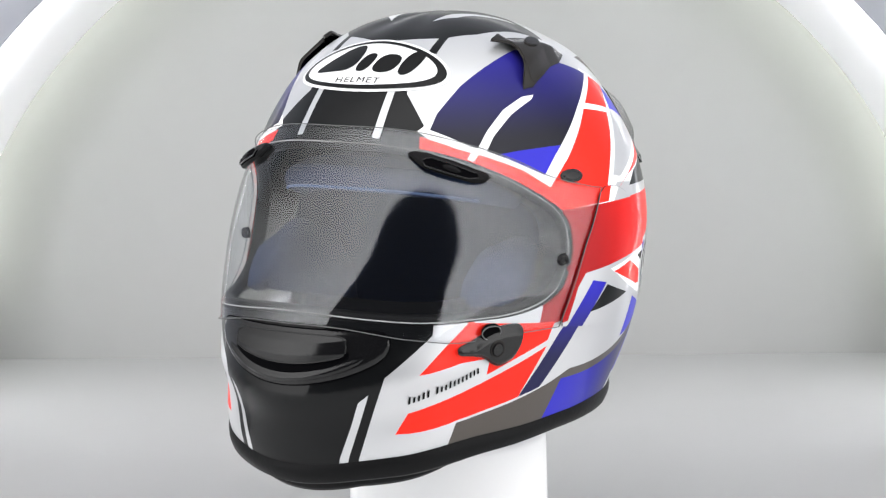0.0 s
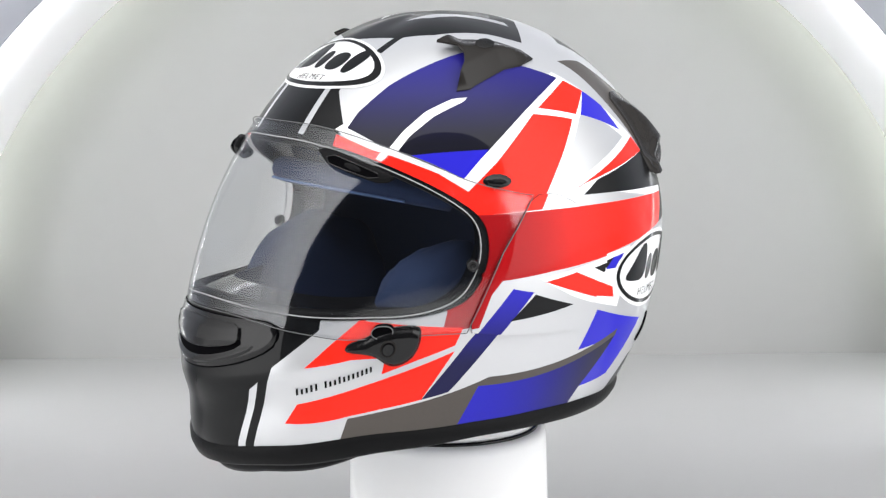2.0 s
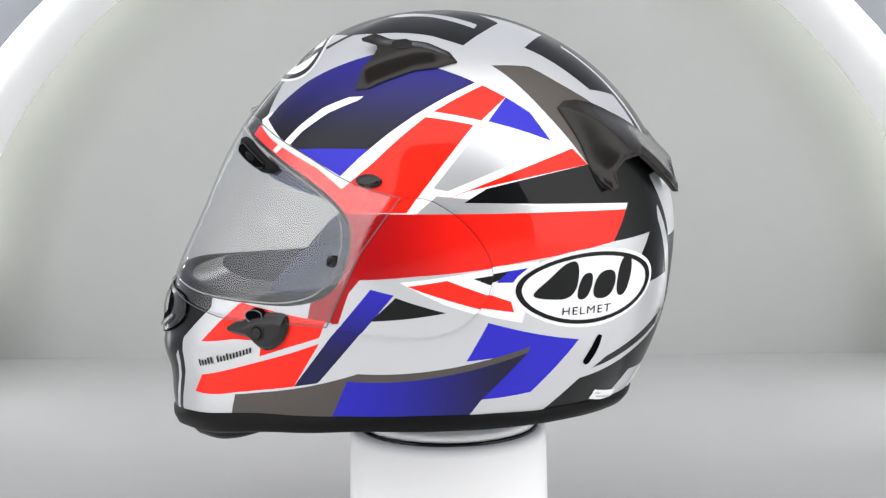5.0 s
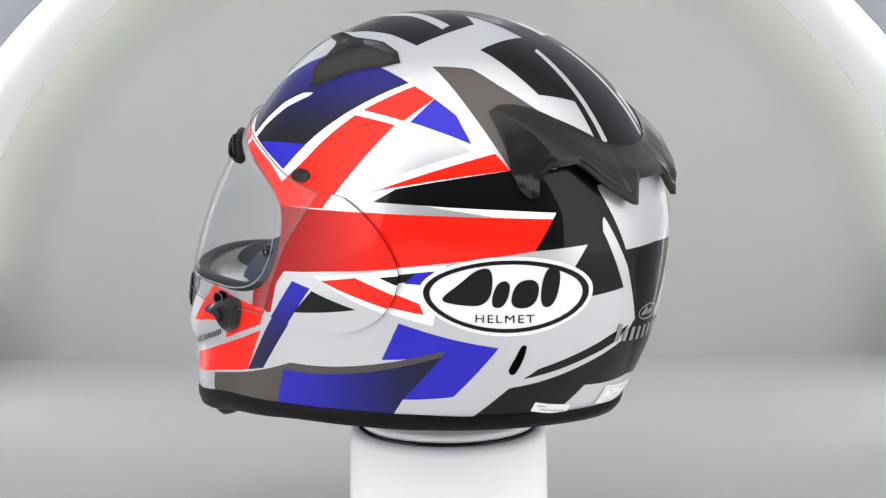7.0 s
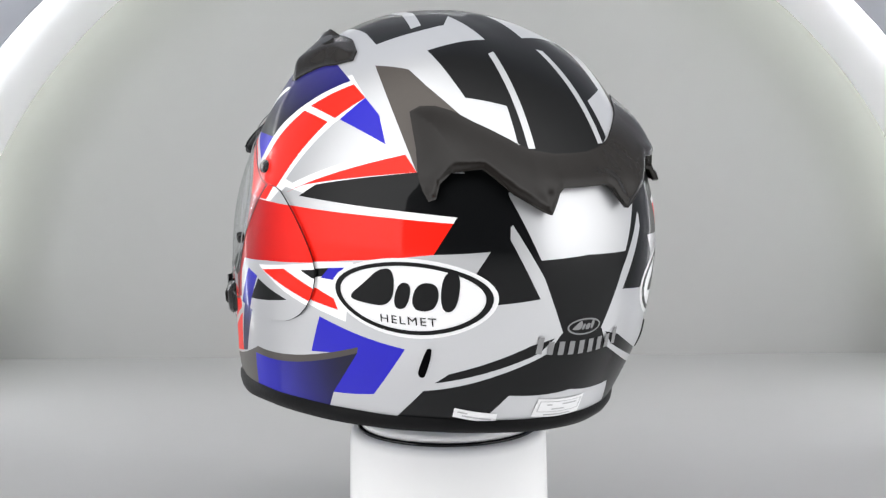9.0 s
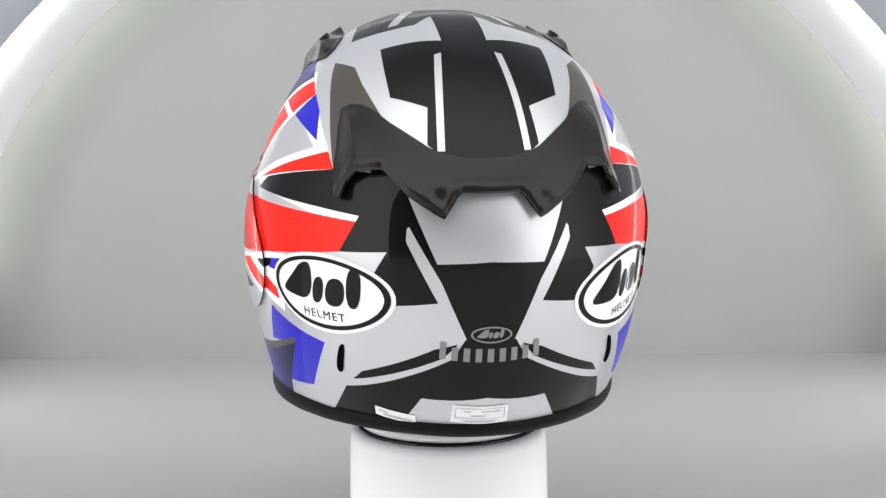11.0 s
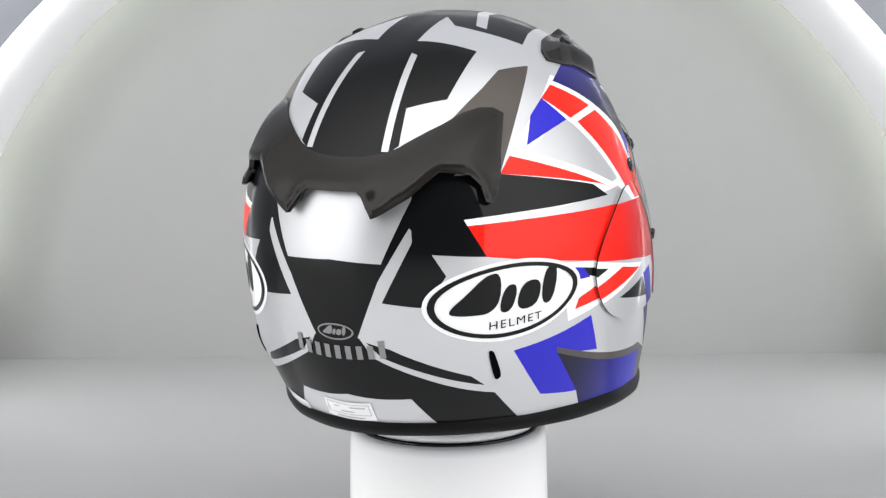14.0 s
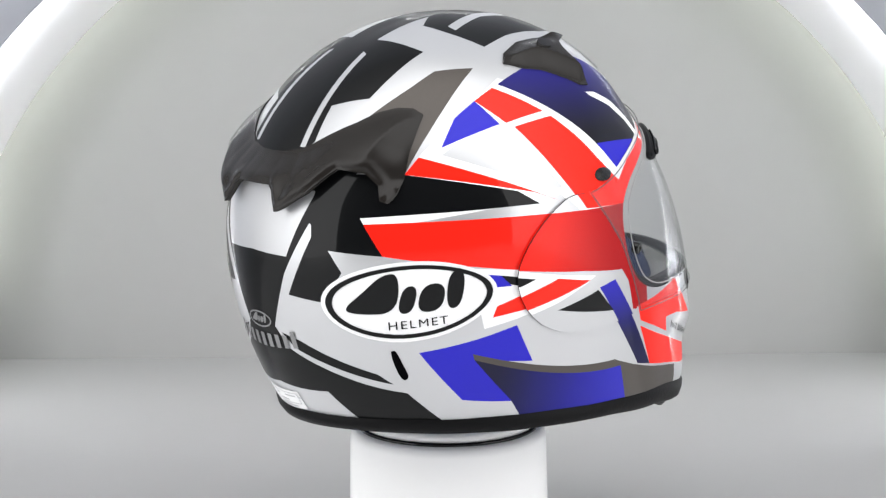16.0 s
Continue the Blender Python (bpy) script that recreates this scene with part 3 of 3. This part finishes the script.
# crown ducts
DUCT = [(61.1, 57.1), (67.1, 59.2), (77, 60.1), (95.3, 58.4), (105.6, 53.6), (107.8, 49.5), (98.7, 47.9), (89.9, 47.4), (82, 45.1), (76.4, 43.2), (72.6, 41.5), (67.5, 41), (69.4, 45.7), (72.1, 49.4), (72.9, 52.8), (71, 55.3), (65.7, 56.3)]
for side in (1, -1):
    outline = DUCT if side > 0 else mirrored(DUCT)
    back = [(side * t, e) for t, e in DUCT[2:12]]
    reach = near(back)
    duct = raised("crown_duct", outline, helmet, SMOKE_PLASTIC, lambda th, el, reach=reach: 0.0012 + 0.0056 * eased(reach(th, el) / 6),
                  1.0, lambda th, el, up: up + 0.001 if up < 0.0022 else min(up, 0.0022), "dark smoked three-pointed air duct")
    button = [(side * t, e) for t, e in rounded([(78.4, 54.7), (81, 56.1), (86, 56.4), (89.1, 54.5), (86, 53), (81, 53)])]
    raised("duct_button", button if side > 0 else button[::-1], duct, BLACK_PLASTIC, lambda th, el: np.full_like(th, 0.0078), 1.0, lambda th, el, up: 0.004)

# brow vents on the visor
BROW = [(24.2, 21.4), (26.4, 22.2), (29.9, 21.7), (38.3, 19), (46.2, 16), (47.5, 14.8), (45.5, 13.6), (42.3, 13.5), (34.4, 15.9), (28.2, 18.0)]
SLOT = [(28.4, 19.5), (30.7, 20.1), (37.2, 18), (43.1, 15.8), (43.5, 14.7), (40.6, 14.5), (34.4, 16.3), (29.3, 17.9)]
for side in (1, -1):
    flip = (lambda line: line) if side > 0 else mirrored
    brow = raised("brow_vent", flip(BROW), visor, RUBBER, domed(flip(BROW), 0.0030, 0.0050, 0.8), 0.45, lambda th, el, up: 0.0025, "black brow vent on the visor's upper edge")
    # dark sheet laid on top; the slot's shade is its colour
    raised("slot", flip(SLOT), brow, DENT, lambda th, el: np.full_like(th, 0.0060), 0.9, lambda th, el, up: 0.002)
    bm = bmesh.new()
    tube(bm, [spot(float(t), float(e), 0.0060) for t, e in zip(*from_chart(traced(flip(SLOT), 1.0)))], 0.0005, 6, True)
    part("slot_edge", bm, BLACK_PLASTIC, brow)
    slider = rounded(flip([(34.2, 18.4), (36.8, 17.9), (39.0, 16.6), (38.2, 15.9), (35.6, 16.5), (33.8, 17.6)]), 2)
    raised("slider", slider, brow, RUBBER, domed(slider, 0.0062, 0.0074, 0.8), 0.4, lambda th, el, up: 0.002)

# chin: vent moulding, louvre, slit
CHIN = both_sides([(0, -16.6), (11, -16.9), (18.5, -17.3), (21.6, -18.2), (22.3, -20.3), (20.6, -22.6), (14.5, -24.3), (7, -25.1), (0, -25.3)])
LOUVRE = both_sides([(0, -17.2), (8, -17.4), (13.2, -17.8), (13.6, -19.8), (13.0, -21.0), (6, -21.7), (0, -21.9)])
CHIN, LOUVRE = rounded(CHIN, 1), rounded(LOUVRE, 1)
chin_vent = raised("chin_vent", CHIN, helmet, BLACK_PLASTIC, domed(CHIN, 0.0012, 0.0026, 1.1), 0.4, label="black moulded chin vent")


def louvre_rise(th, el):
    # three facets: sloping brow, upright band, tucked-in foot
    return np.interp(-el, [17.0, 18.3, 18.5, 20.3, 20.5, 22.0], [0.0022, 0.0042, 0.0044, 0.0046, 0.0044, 0.0032])


raised("louvre", LOUVRE, chin_vent, BLACK_PLASTIC, louvre_rise, 0.3, lambda th, el, up: 0.004)
SLIT = rounded(both_sides([(0, -21.7), (9, -21.3), (13.9, -20.2), (14.0, -21.6), (8, -22.9), (0, -23.4)]), 1)
# not cut in: a black sheet paints the shade of the slit
raised("slit", SLIT, chin_vent, DENT, lambda th, el: np.full_like(th, 0.0030), 0.8, lambda th, el, up: 0.002)
LIP = rounded(both_sides([(0, -23.4), (8, -22.9), (14.5, -21.6), (17.5, -21.2), (15.5, -22.8), (8, -24.2), (0, -24.6)]), 1)
raised("vent_lip", LIP, chin_vent, BLACK_PLASTIC, domed(LIP, 0.0028, 0.0042, 0.7), 0.3, lambda th, el, up: 0.003)
for name, line, height, size, mat in (("groove", CHIN, 0.0010, 0.0007, DENT), ("louvre_edge", LOUVRE, None, 0.0004, BLACK_PLASTIC)):
    bm = bmesh.new()
    ths, els = from_chart(traced(line, 0.7))
    highs = louvre_rise(ths, els) if height is None else np.full_like(ths, height)
    tube(bm, [spot(float(t), float(e), float(h)) for t, e, h in zip(ths, els, highs)], size, 6, True)
    part(name, bm, mat, chin_vent)

# visor latch on the helmet's left, hinge plugs, exhaust slots
LEVER = [(36.7, -23.7), (40.5, -23.3), (43.5, -22.3), (47.3, -21.6), (54.4, -21.9), (54.8, -24.2), (53.9, -26.7), (52, -28.8), (48.4, -29.8), (45.7, -28.9), (43.3, -26.8), (40.4, -25.8), (36.9, -24.8)]
lever = raised("visor_latch", rounded(LEVER, 2), helmet, BLACK_PLASTIC, domed(rounded(LEVER, 1), 0.002, 0.0060, 1.6), 0.45, label="black visor latch lever")
for size, height, mat in ((1.75, 0.0066, SMOKE_PLASTIC), (1.4, 0.0070, DENT), (1.15, 0.0076, BLACK_PLASTIC)):
    disc = [(46.8 + size * 1.1 * math.cos(2 * math.pi * k / 20), -25.1 + size * math.sin(2 * math.pi * k / 20)) for k in range(20)]
    raised("cap", disc, lever, mat, lambda th, el, height=height: np.full_like(th, height), 0.8, lambda th, el, up: 0.002)
TAB = rounded([(42.5, -21.5), (44, -20.3), (47.4, -20.7), (48.1, -22.4), (45.9, -23.5), (43.5, -22.9)], 2)
tab = raised("latch_tab", TAB, visor, DENT, lambda th, el: np.full_like(th, 0.0042), 0.8, lambda th, el, up: 0.003)
bm = bmesh.new()
tube(bm, [spot(t, e, 0.0045) for t, e in TAB], 0.0004, 6, True)
part("tab_edge", bm, CLEAR_EDGE, tab)
PLUG = rounded([(72.6, 14.1), (75.3, 15.9), (79.6, 15.7), (82.1, 13.6), (79.7, 11.8), (75, 12.1)], 1)
EXHAUST = rounded([(144.2, -26.7), (143.2, -26.4), (142.4, -27.2), (140.3, -32.4), (140.5, -33.5), (141.5, -33.8), (142.3, -33.0)], 1)
for side in (1, -1):
    flip = (lambda line: line) if side > 0 else mirrored
    raised("hinge_plug", flip(PLUG), helmet, BLACK_PLASTIC, domed(flip(PLUG), 0.001, 0.0028), 0.8)
    # flat dark patch in place of the shaded opening
    raised("exhaust_slot", flip(EXHAUST), helmet, DENT, lambda th, el: np.full_like(th, 0.0009), 0.4)
    bm = bmesh.new()
    lathe(bm, [(0.0036, -0.002), (0.0036, 0.0012), (0.003, 0.0022), (0.0018, 0.0022), (0.0018, 0.001)], 20)
    peg = part("visor_peg", bm, BLACK_PLASTIC, visor)
    outward = (spot(side * 68.4, -8.4, 0.01) - spot(side * 68.4, -8.4)).normalized()
    peg.matrix_basis = Matrix.Translation(spot(side * 68.4, -8.4, 0.001)) @ outward.to_track_quat("Z", "Y").to_matrix().to_4x4()

# below the rim: chin curtain and neck padding
bm = bmesh.new()
rows = []
for drop, inset in ((0.004, -0.005), (-0.006, -0.007), (-0.0115, -0.011), (-0.0130, -0.015), (-0.0125, -0.022), (-0.006, -0.03)):
    row = []
    for k in range(41):
        th = -46 + 92 * k / 40
        p = spot(th, float(np.interp(abs(th), [0, 14, 26, 57], [-42.3, -42.3, -43.8, -48])), inset)
        p.z += drop * (1 - (abs(th) / 46) ** 4)
        row.append(bm.verts.new(p))
    rows.append(row)
for a, b in zip(rows, rows[1:]):
    for k in range(40):
        bm.faces.new((a[k], b[k], b[k + 1], a[k + 1]))
part("chin_curtain", bm, RUBBER, helmet, "black chin curtain under the rim")
bm = bmesh.new()
tube(bm, [spot(t, e - 1.0, -0.020) for t, e in LOW_EDGE], 0.0085, 10, True)
part("neck_pad", bm, NECK_BLUE, helmet, "dark blue neck padding")
for side in (1, -1):
    bm = bmesh.new()
    bmesh.ops.create_uvsphere(bm, u_segments=32, v_segments=20, radius=1.0)
    for v in bm.verts:
        swirl = noise.noise(v.co * 2.2 + Vector((side, 0, 0)))
        v.co = Vector((v.co.x * 0.022, v.co.y * 0.052, v.co.z * 0.05)) * (1 + 0.12 * swirl)
        v.co += Vector((side * 0.078 + CENTRE.x, -0.052, 0.175))
    part("cheek_pad", bm, PAD, helmet, "blue-grey cheek pad")
bm = bmesh.new()
tube(bm, [spot(t, 17 - 0.0016 * t * t, -0.032) for t in range(-66, 67, 3)], 0.008, 10)
brow_pad = part("brow_pad", bm, PAD, helmet, "blue-grey brow pad")
bm = bmesh.new()
tube(bm, [spot(t, 13.2 - 0.0018 * t * t, -0.0285) for t in range(-48, 49, 2)], 0.0008, 8)
part("piping", bm, PIPING, brow_pad, "light blue piping")

# ---- badges and prints ----


def print_on(name, centre, turn, shapes, material, parent, rise=0.0004, spacing=1.4, label=""):
    """Flat shapes, in degrees of arc about a point of the skin, laid on the helmet."""
    c, t = way(*centre), radians(centre[0])
    east = Vector((math.cos(t), math.sin(t), 0))
    north = c.cross(east) * -1
    if north.z < 0:
        north = -north
    ct, st = math.cos(radians(turn)), math.sin(radians(turn))
    bm = bmesh.new()
    for shape in shapes:
        loops = shape if isinstance(shape[0], list) else [shape]
        pts, edges = [], []
        for loop in loops:
            dense = []
            for i, a in enumerate(loop):
                b = loop[(i + 1) % len(loop)]
                n = max(1, int(math.hypot(b[0] - a[0], b[1] - a[1]) / spacing))
                dense += [(a[0] + (b[0] - a[0]) * k / n, a[1] + (b[1] - a[1]) * k / n) for k in range(n)]
            first = len(pts)
            pts += dense
            edges += [(first + i, first + (i + 1) % len(dense)) for i in range(len(dense))]
        arr = [np.array(loop) for loop in loops]
        low, high = arr[0].min(0), arr[0].max(0)
        grid = np.array([(x, y) for x in np.arange(low[0], high[0], spacing) for y in np.arange(low[1], high[1], spacing)] or [(low[0] - 9, 0)])
        keep = inside(grid, arr[0])
        for hole in arr[1:]:
            keep &= ~inside(grid, hole)
        pts += [tuple(g) for g in grid[keep]]
        flat, _, tris = geometry.delaunay_2d_cdt([Vector(p) for p in pts], edges, [], 0, 1e-5)[:3]
        flat = np.array([tuple(v) for v in flat])
        made = []
        for x, y in flat:
            x, y = ct * x - st * y, st * x + ct * y
            d = (c + math.tan(radians(x)) * east + math.tan(radians(y)) * north).normalized()
            made.append(bm.verts.new(on_shell(math.degrees(math.atan2(d.x, -d.y)), math.degrees(math.asin(d.z)), rise)))
        for f in tris:
            mid = flat[list(f)].mean(0)[None]
            if inside(mid, arr[0])[0] and not any(inside(mid, h)[0] for h in arr[1:]):
                bm.faces.new([made[i] for i in f])
    loose = [v for v in bm.verts if not v.link_faces]
    bmesh.ops.delete(bm, geom=loose, context="VERTS")
    bm.normal_update()
    back = [f for f in bm.faces if f.normal.dot(f.calc_center_median() - CENTRE) < 0]
    bmesh.ops.reverse_faces(bm, faces=back)
    return part(name, bm, material, parent, label)


def ellipse(a, b, x=0.0, y=0.0, n=48):
    return [(x + a * math.cos(2 * math.pi * k / n), y + b * math.sin(2 * math.pi * k / n)) for k in range(n)]


def lettering(text, width, x, y):
    """Outlines of a word in the built-in font, as loops with holes, scaled to a width."""
    curve = bpy.data.curves.new("word", "FONT")
    curve.body, curve.resolution_u, curve.offset, curve.space_character = text, 3, 0.0, 1.2
    ob = new("word", curve)
    bpy.context.view_layer.update()
    mesh = bpy.data.meshes.new_from_object(ob)
    bpy.data.objects.remove(ob)
    xs = [v.co.x for v in mesh.vertices]
    scale = width / (max(xs) - min(xs))
    tris = []
    mesh.calc_loop_triangles()
    for tri in mesh.loop_triangles:
        tris.append([(x + (mesh.vertices[i].co.x - min(xs)) * scale, y + mesh.vertices[i].co.y * scale * 0.82) for i in tri.vertices])
    bpy.data.meshes.remove(mesh)
    return tris


MARK = [
    rounded([(-0.92, -0.30), (-0.70, -0.42), (-0.20, -0.42), (-0.14, 0.84), (-0.38, 0.82), (-0.62, 0.30)], 3),
    rounded([(-0.11, 0.40), (0.10, 0.40), (0.0, -0.46), (-0.21, -0.46)], 3),
    rounded([(0.15, 0.42), (0.48, 0.42), (0.40, -0.48), (0.04, -0.48)], 3),
    rounded([(0.53, 0.78), (0.78, 0.78), (0.66, -0.48), (0.44, -0.48)], 3),
]


def badge(centre, turn, a, b, parent, words, thick=(1.6, 0.95), shift=(0.0, 0.0)):
    """An oval plate: white ground, dark ring, dark plain marks."""
    plate = print_on("oval_badge", centre, turn, [ellipse(a + 1.1, b + 0.9)], PEARL, parent, 0.0003, label="white oval badge with a black ring")
    print_on("badge_ring", centre, turn, [[ellipse(a, b), ellipse(a - thick[0], b - thick[1], *shift)]], PAINT["black"], plate, 0.0006)
    for shape in MARK:
        print_on("badge_mark", centre, turn, [[(x * a * 0.88, y * b * 0.86 + b * 0.08) for x, y in shape]], PAINT["black"], plate, 0.0006)
    if words:
        print_on("badge_lettering", centre, turn, lettering("HELMET", words[0], words[1], words[2]), PAINT["black"], plate, 0.0006, 3.0)


badge((138.0, -15.2), 3, 19.4, 8.6, helmet, (13.4, -6.8, -6.3))
badge((-138.7, -15.2), 2, 19.4, 8.6, helmet, (13.4, -5.6, -6.3))
badge((1.0, 51.5), 0, 24.0, 9.6, helmet, (14.5, -8.5, -7.2), (2.2, 1.3), (-0.7, 0.2))


def bars(name, centre, turn, count, pitch, wide, high, material, parent, slant=0.15, skip=(), tall=()):
    """Short bars in place of a line of small print."""
    shapes = []
    for k in range(count):
        if k in skip:
            continue
        x, top = (k - (count - 1) / 2) * pitch, high * (0.8 if k in tall else 0.5)
        shapes.append([(x - wide / 2 - slant * high / 2, -high / 2), (x + wide / 2 - slant * high / 2, -high / 2), (x + wide / 2 + slant * top, top), (x - wide / 2 + slant * top, top)])
    return print_on(name, centre, turn, shapes, material, parent, 0.0006)


bars("print_line", (34.0, -30.6), 5, 17, 0.88, 0.42, 1.1, PAINT["black"], helmet, skip=(5,), tall=(0, 3, 4, 6, 9))
bars("print_line", (-34.0, -30.6), -5, 17, 0.88, 0.42, 1.1, PAINT["black"], helmet, slant=0.15, skip=(5,), tall=(0, 3, 4, 6, 9))
bars("print_line", (180, -25.0), 0, 9, 2.45, 1.3, 3.0, GREY_PRINT, helmet, slant=0.0, tall=(0, 8))
small = print_on("small_badge", (180, -20.5), 0, [[ellipse(4.3, 1.8), ellipse(3.9, 1.45)]], GREY_PRINT, helmet, 0.0006)
for shape in MARK[:4]:
    print_on("badge_mark", (180, -20.5), 0, [[(x * 3.5, y * 1.5) for x, y in shape]], GREY_PRINT, small, 0.0006, 1.0)
sticker = print_on("sticker", (178.6, -39.6), 0, [[(-5.7, -2.3), (5.7, -2.3), (5.6, 2.4), (-5.6, 2.4)]], LABEL_WHITE, helmet, 0.0005, label="white printed approval sticker")
print_on("sticker_frame", (178.6, -39.3), 0, [[[(-5, -1.2), (5, -1.2), (5, 1.6), (-5, 1.6)], [(-4.8, -1.05), (4.8, -1.05), (4.8, 1.45), (-4.8, 1.45)]]], LABEL_GREY, sticker, 0.0008)
for x, y, w in ((-2.6, 0.7, 1.3), (2.2, 0.75, 3.6), (-0.3, -0.4, 3.0), (0, -1.9, 6.5)):
    print_on("print_bar", (178.6, -39.3), 0, [[(x - w / 2, y - 0.16), (x + w / 2, y - 0.16), (x + w / 2, y + 0.16), (x - w / 2, y + 0.16)]], LABEL_GREY, sticker, 0.0008)
sticker = print_on("sticker", (155.6, -42.4), -4, [[(-4.4, -1.3), (4.4, -1.3), (4.4, 1.2), (-4.4, 1.2)]], LABEL_WHITE, helmet, 0.0005, label="small white printed sticker")
for x, y, w in ((-2.6, 0.4, 2.0), (0.4, -0.4, 6.0)):
    print_on("print_bar", (155.6, -42.4), -4, [[(x - w / 2, y - 0.18), (x + w / 2, y - 0.18), (x + w / 2, y + 0.18), (x - w / 2, y + 0.18)]], LABEL_GREY, sticker, 0.0008)


def motions():
    # seconds and the helmet's turn in degrees
    turns = ((0, -32.50), (0.5, -38.60), (1, -45.14), (1.5, -50.98), (2, -57.13), (2.5, -62.88), (3, -69.42), (3.5, -75.67), (4, -82.10), (6.5, -112.94), (7, -119.56), (7.5, -125.40), (8, -132.02), (8.5, -138.27), (9, -145.07), (11.5, -176.08), (12, -182.82), (12.5, -188.68), (13, -195.65), (13.5, -202.07), (14, -207.93), (14.5, -214.27), (15, -221.06), (15.5, -226.88), (16, -233.75))
    walk(helmet, [(t, pose(0, 0, 0, 0, 0, a)) for t, a in turns])


motions()
